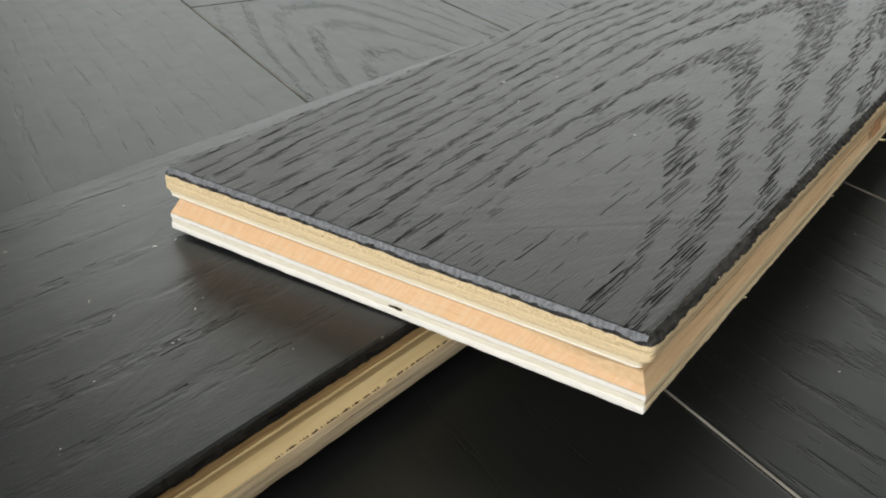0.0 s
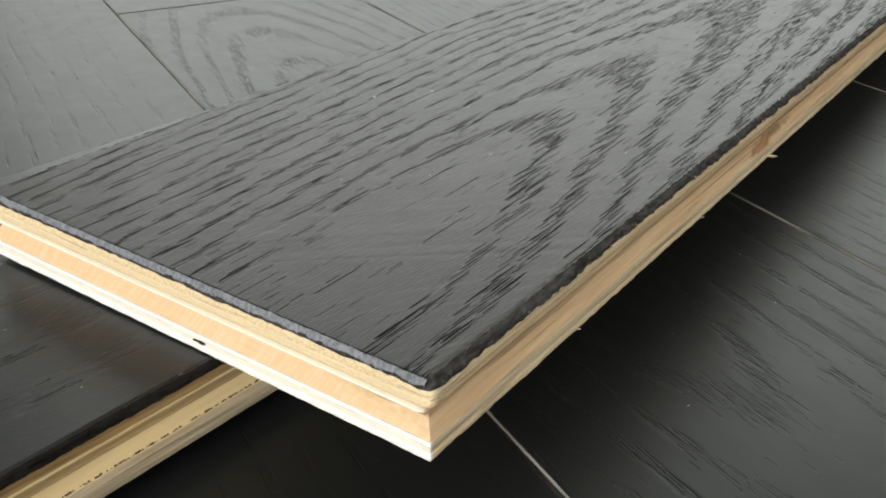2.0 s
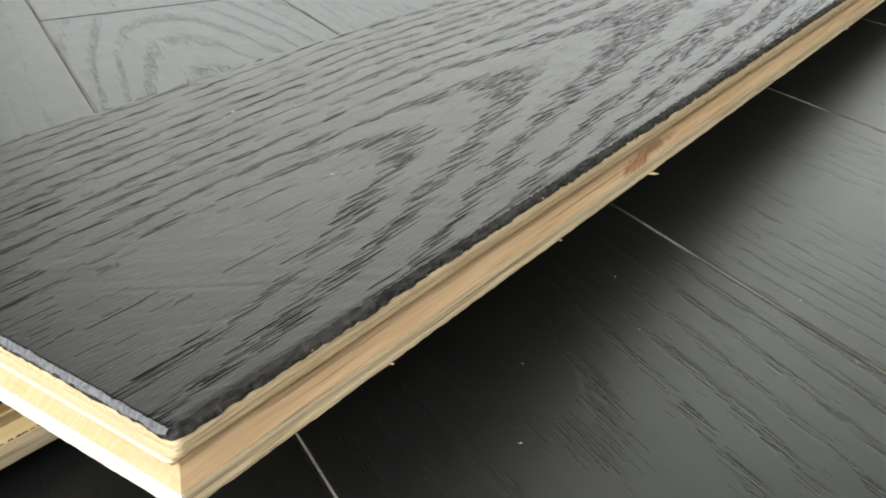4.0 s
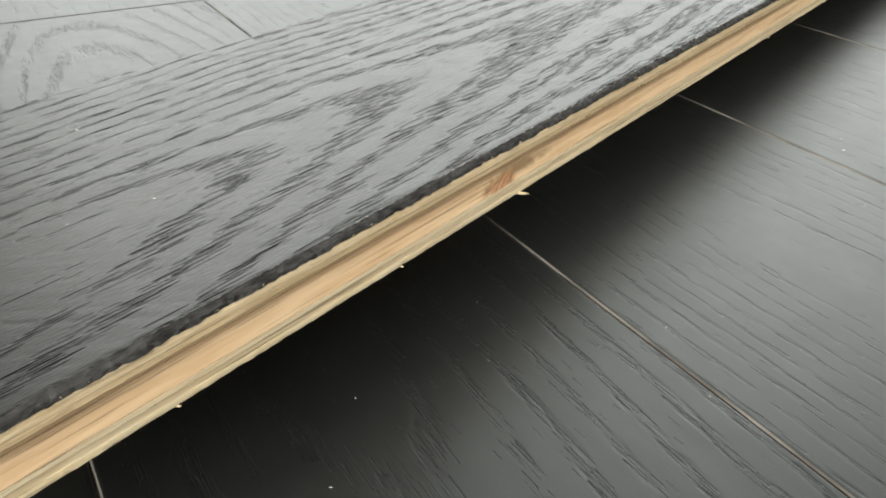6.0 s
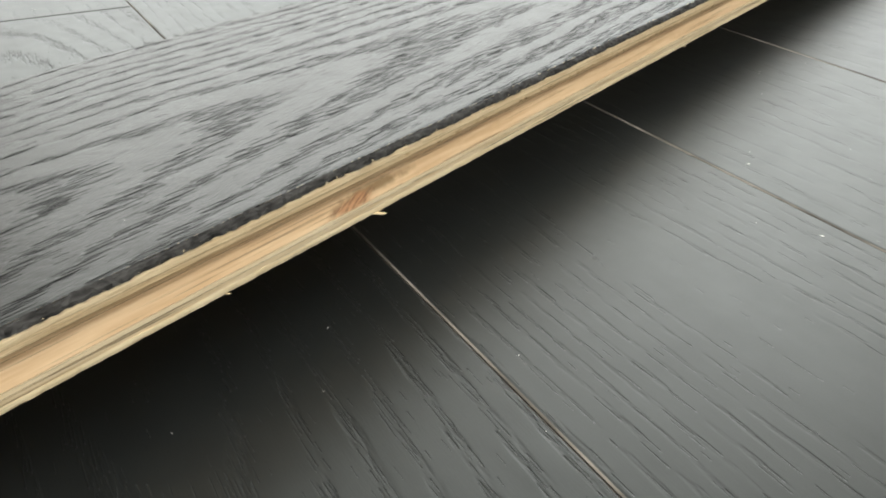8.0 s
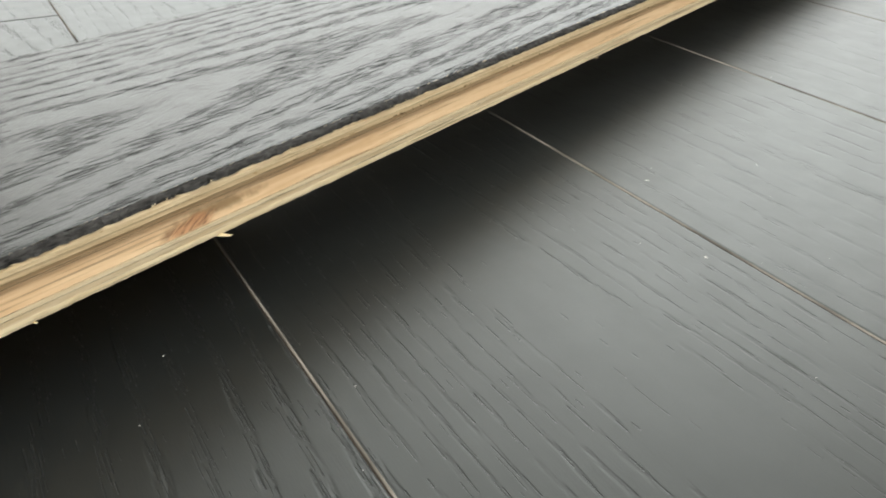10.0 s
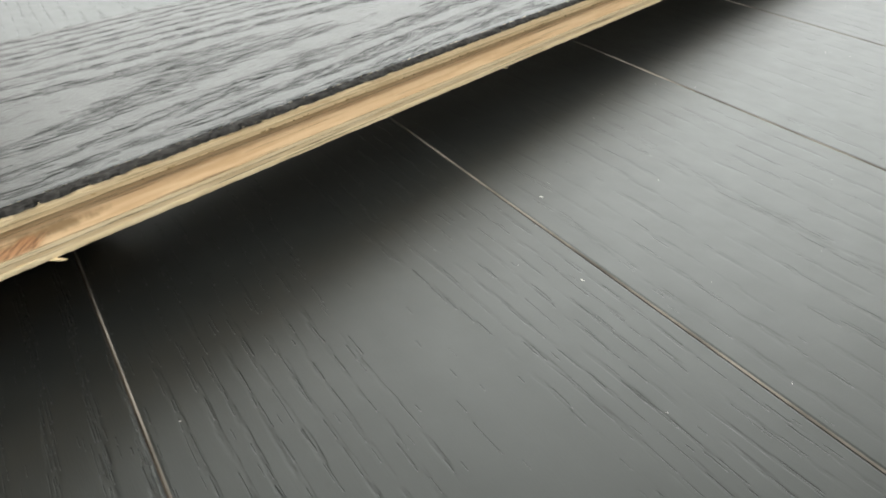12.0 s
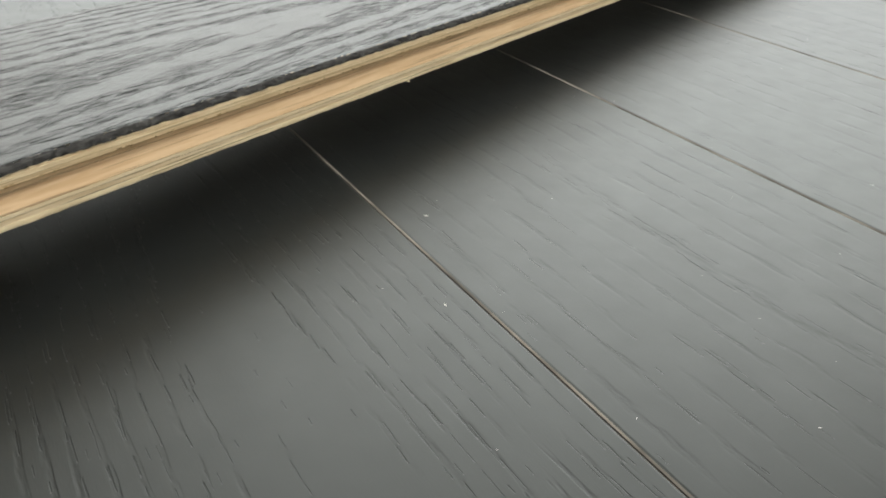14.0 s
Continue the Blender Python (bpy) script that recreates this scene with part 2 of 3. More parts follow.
def raw_wood(name, a, b, streak=700, along=0.05, speck=0.0, speck_colour=(0.1, 0.06, 0.03), rough=0.7, relief=0.00012, end_grain=False, knot=None, fibre=0.0, specular=0.25, cut=None, yk=0.4, rake=0.12):
    """Bare sawn wood of a ply: streaks along the board, or the pores of end grain."""
    k = Nodes(name)
    p = k.coords()
    x, y, z = k.split(p)
    if end_grain:
        g = k.noise(k.join(k.math("MULTIPLY", x, 0.3), y, z), streak, 3.0, 0.7)
    else:
        g = k.noise(k.join(k.math("MULTIPLY", x, along), k.math("MULTIPLY", y, yk), z), streak, 3.0, 0.6)
    broad = k.noise(p, 45, 3.0, 0.6)
    fac = k.math("ADD", k.math("MULTIPLY", k.step(g, 0.3, 0.7), 0.6), k.math("MULTIPLY", broad, 0.4))
    colour = k.mix(fac, a, b)
    if fibre:
        f = k.noise(k.join(k.math("MULTIPLY", x, 0.010), k.math("MULTIPLY", y, 0.03), z), 1900, 2.0, 0.6)
        colour = k.mix(k.math("MULTIPLY", k.step(f, 0.57, 0.68), fibre), colour, tuple(c * 0.25 for c in a))
    if speck:
        s = k.noise(k.join(k.math("MULTIPLY", x, 0.25), y, z), 900, 2.0, 0.6)
        colour = k.mix(k.step(s, 0.72 - speck, 0.80 - speck), colour, speck_colour)
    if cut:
        # the sawn end is paler than the long sides, its strong light painted in
        lit_end = k.mix(fac, cut, tuple(min(0.95, c * 1.07) for c in cut))
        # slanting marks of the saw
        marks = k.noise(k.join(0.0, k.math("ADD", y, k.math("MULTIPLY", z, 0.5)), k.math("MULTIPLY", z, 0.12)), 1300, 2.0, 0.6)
        lit_end = k.mix(k.math("MULTIPLY", k.step(marks, 0.42, 0.66), rake), lit_end, tuple(min(0.95, c ** 0.55) for c in cut))
        colour = k.mix(k.step(x, 0.0004, 0.0009, 0.85, 0.0), colour, lit_end)
    if knot:
        lean = k.math("ADD", x, k.math("MULTIPLY", k.math("ADD", z, 0.009), -2.2))
        kx = k.math("DIVIDE", k.math("SUBTRACT", lean, knot[0]), knot[1])
        kz = k.math("DIVIDE", k.math("ADD", z, 0.0098), 0.0017)
        d = k.math("SQRT", k.math("ADD", k.math("MULTIPLY", kx, kx), k.math("MULTIPLY", kz, kz)))
        rag = k.math("MULTIPLY", k.math("SUBTRACT", k.noise(p, 260, 3.0, 0.6), 0.5), 1.3)
        d = k.math("ADD", d, rag)
        # a dark smear runs out from it along the grain
        sx = k.math("DIVIDE", k.math("SUBTRACT", x, knot[0] + 0.006), 0.015)
        sz = k.math("DIVIDE", k.math("ADD", z, 0.0088), 0.0016)
        smear = k.math("ADD", k.math("SQRT", k.math("ADD", k.math("MULTIPLY", sx, sx), k.math("MULTIPLY", sz, sz))), rag)
        colour = k.mix(k.step(smear, 0.3, 1.1, 0.75, 0.0), colour, (0.20, 0.13, 0.06))
        grain = k.noise(k.join(k.math("MULTIPLY", lean, 0.9), k.math("MULTIPLY", y, 0.3), k.math("MULTIPLY", z, 0.5)), 900, 2.0)
        inner = k.mix(k.step(grain, 0.4, 0.62), (0.20, 0.10, 0.05), (0.52, 0.26, 0.13))
        colour = k.mix(k.step(d, 0.4, 1.15, 0.85, 0.0), colour, inner)
    return k.finish(colour, rough, k.bump(g, relief), Specular_IOR_Level=specular)


M_UP = black_oak("black_brushed_oak", flame(0.0427, 0.115, 0.018, 0.032, 0.145, 0.69), 0.0055, 0.0130, 0.22, 0.0008, 1.1, 0.42, row=0.00056, length=0.0170, thick=0.27, swell=0.22, lone=0.05,
                 wander=0.6, heart=0.04, crowd=0.15, flank=(0.058, 0.036, 0.36, 0.20), pore_dark=1.0, brush=0.16, band_dark=0.0, tint=(1.0, 0.958, 0.885))
M_LOW = black_oak("black_smooth_oak", lambda k, x, y: k.math("ADD", y, 0.3), 0.016, 0.01, 0.3, 0.0008, 0.13, 0.36, row=0.0007, length=0.010, thick=0.28, pore_dark=0.22, specular=0.54, ripple=0.10, brush=0.10, tone=(0.007, 0.016))
FLOOR_LOOK = dict(row=0.0008, length=0.012, thick=0.24, tone=(0.003, 0.010), pore_dark=0.07, ripple=0.25, brush=0.05, band_dark=0.09, specular=0.64, patchy=0.9, tint=(0.96, 1.0, 0.95))
M_FLOOR = black_oak("black_floor_oak", straight, 0.0085, 0.004, 0.16, 0.00019, 0.24, 0.45, random_shift=True, **FLOOR_LOOK)
M_FLOOR_OVAL = black_oak("black_floor_oak_with_ovals", island(0.634, 0.0087, 0.18), 0.0082, 0.0190, 0.24, 0.00042, 1.0, 0.45, heart=0.02, wander=0.6, **FLOOR_LOOK)
M_FLOOR_ARCH = black_oak("black_floor_oak_with_arches", flame(-0.0035, 0.0, 0.36, 0.03, 0.25), 0.0050, 0.0150, 0.20, 0.00026, 0.50, 0.45, heart=0.02, wander=0.7, **FLOOR_LOOK)
M_ARRIS = raw_wood("rough_black_edge", (0.002, 0.002, 0.002), (0.085, 0.082, 0.078), streak=650, along=0.5, rough=0.65, relief=0.0006, end_grain=True, specular=0.12)
M_OAK = raw_wood("sawn_oak_ply", (0.64, 0.47, 0.26), (0.90, 0.75, 0.50), streak=1900, yk=0.9, fibre=0.4, relief=0.0003, speck=0.04, speck_colour=(0.50, 0.33, 0.16))
# cut: colour of the sawn end, with the bright light there painted in
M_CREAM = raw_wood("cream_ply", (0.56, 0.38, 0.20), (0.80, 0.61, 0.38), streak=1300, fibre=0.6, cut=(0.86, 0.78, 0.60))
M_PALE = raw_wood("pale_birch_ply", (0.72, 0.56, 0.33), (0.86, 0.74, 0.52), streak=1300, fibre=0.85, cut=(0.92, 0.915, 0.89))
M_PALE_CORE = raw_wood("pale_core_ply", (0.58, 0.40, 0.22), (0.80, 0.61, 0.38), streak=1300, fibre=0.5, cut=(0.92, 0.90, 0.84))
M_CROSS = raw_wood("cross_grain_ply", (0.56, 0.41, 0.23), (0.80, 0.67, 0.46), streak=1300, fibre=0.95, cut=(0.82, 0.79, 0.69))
M_CORE = raw_wood("orange_core_ply", (0.59, 0.385, 0.21), (0.79, 0.585, 0.365), streak=900, fibre=0.6, knot=(0.147, 0.0085), cut=(0.76, 0.49, 0.28), rake=0.35)
M_LINE = raw_wood("brown_glue_line", (0.09, 0.055, 0.028), (0.46, 0.33, 0.19), streak=260, along=0.10, cut=(0.36, 0.25, 0.14))
M_SIDE_LINE = raw_wood("brown_side_line", (0.16, 0.10, 0.05), (0.72, 0.55, 0.33), streak=260, along=0.10, cut=(0.80, 0.65, 0.42))
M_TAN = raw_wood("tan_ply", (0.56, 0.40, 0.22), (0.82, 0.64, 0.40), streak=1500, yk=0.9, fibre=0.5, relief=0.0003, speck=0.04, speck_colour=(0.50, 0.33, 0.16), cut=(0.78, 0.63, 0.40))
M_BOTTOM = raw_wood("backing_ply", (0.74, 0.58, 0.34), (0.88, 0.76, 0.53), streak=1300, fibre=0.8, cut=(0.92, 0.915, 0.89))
M_YELLOW = raw_wood("yellow_core_ply", (0.68, 0.50, 0.25), (0.80, 0.63, 0.35))
M_BURNT = raw_wood("burnt_oak_ply", (0.10, 0.055, 0.02), (0.50, 0.33, 0.15), along=0.03, fibre=0.5)
M_BROWN = raw_wood("brown_streaked_ply", (0.36, 0.22, 0.09), (0.64, 0.46, 0.23), along=0.03)
M_GREY = raw_wood("grey_weathered_ply", (0.32, 0.25, 0.16), (0.58, 0.48, 0.33), along=0.03, fibre=0.7)
# worn bevels; the highlight on their lit side is part of the colour
M_WORN_LIT = raw_wood("worn_lit_bevel", (0.010, 0.009, 0.008), (0.28, 0.255, 0.22), streak=140, along=0.25)
M_WORN_LIT_PALE = raw_wood("pale_worn_lit_bevel", (0.06, 0.055, 0.05), (0.36, 0.34, 0.30), streak=140, along=0.25)
M_CHAR = raw_wood("charred_edge", (0.003, 0.003, 0.003), (0.022, 0.019, 0.016), streak=500, along=0.2, rough=0.6, specular=0.15)
M_CUT = raw_wood("scuffed_lit_coat", (0.075, 0.08, 0.092), (0.30, 0.312, 0.34), streak=1300, along=0.5, end_grain=True, rough=0.5, relief=0.00006)
M_SUB = raw_wood("bare_seam_wood", (0.03, 0.024, 0.018), (0.17, 0.138, 0.105), streak=160, along=0.2)
M_VOID = raw_wood("scorched_wood", (0.012, 0.008, 0.005), (0.05, 0.03, 0.02))
M_PAD = raw_wood("black_pad", (0.010, 0.010, 0.010), (0.02, 0.02, 0.02), rough=0.95)
M_LINT = raw_wood("pale_dust", (0.55, 0.54, 0.50), (0.75, 0.73, 0.68))


def wall_paint(name, colour):
    k = Nodes(name)
    p = k.coords()
    g = k.noise(p, 3, 3.0)
    return k.finish(k.mix(g, colour, tuple(c * 0.93 for c in colour)), 0.8, k.bump(k.noise(p, 250, 2.0), 0.0005))


M_WALL = wall_paint("wall_paint", (0.45, 0.45, 0.43))
M_CEIL = wall_paint("ceiling_paint", (0.6, 0.6, 0.58))


# ---- building helpers ----
def mesh_object(name, bm, material, parent=None, label=""):
    me = bpy.data.meshes.new(name)
    bm.normal_update()
    bm.to_mesh(me)
    bm.free()
    me.materials.append(material)
    ob = new(name, me)
    if parent is not None:
        ob.parent = parent
    if label:
        ob["label"] = label
    return ob


def part(name, bm, material, parent, label=""):
    return mesh_object(name, bm, material, parent, label)


def box(bm, x0, x1, y0, y1, z0, z1):
    v = [bm.verts.new((x, y, z)) for z in (z0, z1) for x, y in ((x0, y0), (x1, y0), (x1, y1), (x0, y1))]
    for f in ((3, 2, 1, 0), (4, 5, 6, 7), (0, 1, 5, 4), (1, 2, 6, 5), (2, 3, 7, 6), (3, 0, 4, 7)):
        bm.faces.new([v[i] for i in f])
    return bm


def outline(length, width, skew, inset, step, radius=0.0, end=1.0):
    """The plan of a board, counter-clockwise, cut by inset on all sides, with fine steps round the seen end and sides."""
    pts = []

    def run(a, b, n):
        for i in range(n):
            t = i / n
            pts.append((a[0] + (b[0] - a[0]) * t, a[1] + (b[1] - a[1]) * t))

    c = [(inset * end, inset), (length - inset, inset), (length - inset, width - inset), (inset * end, width - inset)]
    c = [(x + skew * y / width, y) for x, y in c]
    r = radius
    arc = [(c[0][0] + r * (1 - math.sin(q)), c[0][1] + r * (1 - math.cos(q))) for q in [radians(90 - 15 * i) for i in range(6)]] if r else []
    pts.extend(arc)
    run((c[0][0] + r, c[0][1]), c[1], max(2, int(length / step)))
    run(c[1], c[2], 8)
    run(c[2], c[3], max(2, int(length / step / 2)))
    run(c[3], (c[0][0], c[0][1] + r), max(2, int(width / step)))
    return pts


def layer(rings, length, width, skew, step, rag=0.0, seed=0.0, caps=(True, True), radius=0.0, end=1.0):
    """A solid ply from rings (z, inset): one loop a ring, joined by side faces; rag roughens the sawn edges."""
    bm = bmesh.new()
    loops = []
    for z, inset in rings:
        loop = []
        for x, y in outline(length, width, skew, inset, step, radius, end):
            if rag:
                d = rag * (noise.noise((x * 700 + seed, y * 700, z * 900)) + 0.6 * noise.noise((x * 170, y * 170 + seed, z * 300)))
                e = rag * noise.noise((x * 600, y * 600 + seed, z * 900 + 7))
                x, y = x + (d if x < width else 0) * 0.7, y + d * (1 if y < width / 2 else -1)
                z2 = z + 0.5 * e
            else:
                z2 = z
            loop.append(bm.verts.new((x, y, z2)))
        loops.append(loop)
    n = len(loops[0])
    for a, b in zip(loops, loops[1:]):
        for i in range(n):
            bm.faces.new((a[i], b[i], b[(i + 1) % n], a[(i + 1) % n]))
    if caps[0]:
        bm.faces.new(loops[0])
    if caps[1]:
        bm.faces.new(list(reversed(loops[-1])))
    return bm


def frame_matrix(o, u, v):
    n = u.cross(v)
    return Matrix(((u.x, v.x, n.x, o.x), (u.y, v.y, n.y, o.y), (u.z, v.z, n.z, o.z), (0, 0, 0, 1)))


# ---- room ----
def build_room():
    x0, x1, y0, y1, h = ROOM
    t = 0.15

    def wall(name, *b):
        ob = mesh_object(name, box(bmesh.new(), *b), M_WALL)
        return tagged(ob, "plain off-white painted room wall", "wall", kind="structure")

    def wall_with_hole(name, along_x, at, a0, a1, w0, w1, s0, s1):
        bm = bmesh.new()
        for lo, hi, z0, z1 in ((a0, w0, 0, h), (w1, a1, 0, h), (w0, w1, 0, s0), (w0, w1, s1, h)):
            if along_x:
                box(bm, lo, hi, at, at + t, z0, z1)
            else:
                box(bm, at, at + t, lo, hi, z0, z1)
        return tagged(mesh_object(name, bm, M_WALL), "off-white painted wall with a wide window opening", "wall", kind="structure")

    wall_with_hole("wall_north", True, y1, x0, x1, -1.35, 1.95, 0.45, 1.95)
    wall_with_hole("wall_south", True, y0 - t, x0, x1, -1.9, 0.3, 0.4, 2.3)
    wall("wall_west", x0 - t, x0, y0 - t, y1 + t, 0, h)
    wall("wall_east", x1, x1 + t, y0 - t, y1 + t, 0, h)
    tagged(mesh_object("ceiling", box(bmesh.new(), x0 - t, x1 + t, y0 - t, y1 + t, h, h + t), M_CEIL), "plain white painted ceiling", "ceiling", kind="structure")


build_room()

# ---- loose boards ----
def chips(bm, rnd, count, x0, x1, y, z, size, out, drop=0.0):
    """Small flat flakes along an edge."""
    for _ in range(count):
        x = rnd.uniform(x0, x1)
        a, b = size * rnd.uniform(0.5, 2.2), size * rnd.uniform(0.18, 0.42)
        zz = z + rnd.uniform(-drop, drop)
        pts = [(x - a, y, zz - b), (x + a * 0.8, y, zz - b * 0.6), (x + a, y, zz + b), (x - a * 0.7, y, zz + b * 0.8)]
        front = [bm.verts.new((q[0], q[1] - out * rnd.uniform(0.6, 1.2), q[2])) for q in pts]
        back = [bm.verts.new((q[0], q[1] + 0.0004, q[2])) for q in pts]
        bm.faces.new(front)
        for i in range(4):
            bm.faces.new((front[i], back[i], back[(i + 1) % 4], front[(i + 1) % 4]))
    return bm


def build_upper():
    thing = new("loose_plank")
    thing.matrix_world = frame_matrix(UP_O, UP_U, UP_V)
    tagged(thing, "black brushed oak engineered plank laid across a smoother plank", "plank", group="loose sample planks")
    L, W, S = UP_L, UP_W, -0.0045
    part("oak_face", layer([(0.0, 0.0021), (-0.00012, 0.0013)], L, W, S, 0.0012, 0.00012, caps=(True, False), radius=0.0016, end=0.42), M_UP, thing, "black brushed oak face with open grain")
    part("arris", layer([(-0.00012, 0.0013), (-0.0005, 0.0007), (-0.0011, 0.0002), (-0.0018, -0.00004)], L, W, S, 0.0005, 0.00042, 21.0, caps=(False, False), radius=0.0018, end=0.42), M_ARRIS, thing, "rough black eased edge")
    part("oak_ply", layer([(-0.0012, 0.0012), (-0.0018, 0.00030), (-0.0026, 0.0001), (-0.0036, 0.0001)], L, W, S, 0.0012, 0.00010, 3.0, radius=0.0018), M_OAK, thing, "pale sawn oak ply")
    part("glue_line", layer([(-0.0036, 0.0001), (-0.00378, 0.0001)], L, W, S, 0.0012, 0.00008, 4.0, radius=0.0018), M_SIDE_LINE, thing)
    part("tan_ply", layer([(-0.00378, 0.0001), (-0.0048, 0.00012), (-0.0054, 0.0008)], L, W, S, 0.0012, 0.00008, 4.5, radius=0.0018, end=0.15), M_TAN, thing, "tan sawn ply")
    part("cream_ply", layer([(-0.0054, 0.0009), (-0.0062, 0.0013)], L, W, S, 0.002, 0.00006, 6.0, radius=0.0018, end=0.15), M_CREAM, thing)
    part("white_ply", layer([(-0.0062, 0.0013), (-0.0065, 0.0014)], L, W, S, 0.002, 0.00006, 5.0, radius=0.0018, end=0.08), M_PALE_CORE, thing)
    part("glue_line", layer([(-0.0065, 0.0014), (-0.0067, 0.0015)], L, W, S, 0.002, 0.00006, 5.0, end=0.3), M_LINE, thing)
    part("groove_core", layer([(-0.0067, 0.0014), (-0.0076, 0.0017), (-0.0080, 0.0017), (-0.0111, 0.0002)], L, W, S, 0.002, 0.00008, 8.0), M_CORE, thing, "orange core ply with a milled groove")
    part("glue_line", layer([(-0.0111, 0.0003), (-0.01132, 0.0004)], L, W, S, 0.0012, 0.00008, 9.0), M_LINE, thing)
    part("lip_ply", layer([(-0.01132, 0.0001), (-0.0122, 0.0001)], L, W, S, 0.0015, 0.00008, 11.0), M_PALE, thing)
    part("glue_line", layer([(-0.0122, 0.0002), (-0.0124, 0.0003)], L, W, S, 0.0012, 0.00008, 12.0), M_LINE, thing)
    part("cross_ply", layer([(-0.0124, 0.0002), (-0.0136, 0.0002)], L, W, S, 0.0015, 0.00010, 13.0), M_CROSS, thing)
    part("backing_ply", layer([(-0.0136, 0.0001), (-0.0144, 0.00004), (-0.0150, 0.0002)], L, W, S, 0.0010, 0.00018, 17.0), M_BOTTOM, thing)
    # a void in the end of the cross ply, a splinter under the long edge, flakes along the arris
    bm = bmesh.new()
    x = S * 0.0505 / W
    loop = [(0.0490, -0.01295), (0.0500, -0.0132), (0.0509, -0.0130), (0.0519, -0.0131), (0.0523, -0.0129), (0.0513, -0.01275), (0.0502, -0.0126), (0.0494, -0.01275)]
    face = [bm.verts.new((x - 0.00012, y, z)) for y, z in loop]
    back = [bm.verts.new((x + 0.001, y, z)) for y, z in loop]
    bm.faces.new(face)
    for i in range(8):
        bm.faces.new((face[i], back[i], back[(i + 1) % 8], face[(i + 1) % 8]))
    part("ply_void", bm, M_VOID, thing, "small dark void in the cut end")
    for x, out, size in ((0.1512, 0.0016, 0.8), (0.0461, 0.0003, 0.28), (0.1051, 0.0003, 0.30), (0.325, 0.0004, 0.5)):
        bm = bmesh.new()
        tip = [bm.verts.new((x + a * size, -out * b, -0.0150 - c * size)) for a, b, c in ((0.0025, 1.0, 0.0006), (0.0035, 0.7, 0.0009), (0.0018, 0.35, 0.0012))]
        root = [bm.verts.new((x + a * size, b, -0.0149 - c)) for a, b, c in ((-0.0020, 0.0006, 0.0), (0.0005, 0.0008, 0.0), (-0.0010, 0.0014, 0.0004))]
        bm.faces.new(tip)
        bm.faces.new(list(reversed(root)))
        for i in range(3):
            bm.faces.new((tip[i], root[i], root[(i + 1) % 3], tip[(i + 1) % 3]))
        bmesh.ops.recalc_face_normals(bm, faces=bm.faces)
        part("splinter", bm, M_BOTTOM, thing, "pale torn splinter under the edge")
    # the scuffed strip of the coat along the cut end, light on it painted blue-grey
    bm = bmesh.new()
    rows = []
    for i in range(281):
        y = 0.0012 + (W - 0.0024) * i / 280
        x = S * y / W
        j = [0.00014 * noise.noise((y * 1700, q, 2.0)) + 0.00016 * noise.noise((y * 420, q, 5.0)) for q in (0.0, 3.1, 6.2)]
        rows.append([bm.verts.new(q) for q in ((x + 0.00056 + 1.8 * j[0], y, 0.00003), (x + 0.00036 + j[1], y, -0.00008), (x + 0.00018, y, -0.00036), (x - 0.00010, y, -0.00078 + 1.5 * j[2]), (x - 0.00014, y, -0.00100 + 3.5 * j[2]))])
    for p, q in zip(rows, rows[1:]):
        for i in range(4):
            bm.faces.new((p[i], q[i], q[i + 1], p[i + 1]))
    bmesh.ops.recalc_face_normals(bm, faces=bm.faces)
    part("worn_lit_end_edge", bm, M_CUT, thing, "scuffed strip along the cut end, painted blue-grey as lit")
    tagged(part("flakes", chips(bmesh.new(), random.Random(4), 90, 0.02, 0.42, 0.0, -0.00165, 0.00009, 0.00003, 0.0003), M_BOTTOM, thing, "pale flakes along the black edge"), kind="stuff")
    tagged(part("glue_marks", chips(bmesh.new(), random.Random(9), 60, 0.17, 0.42, 0.0001, -0.0047, 0.0004, 0.00006, 0.0002), M_BURNT, thing, "brown pits along the glue line"), kind="stuff")
    return thing


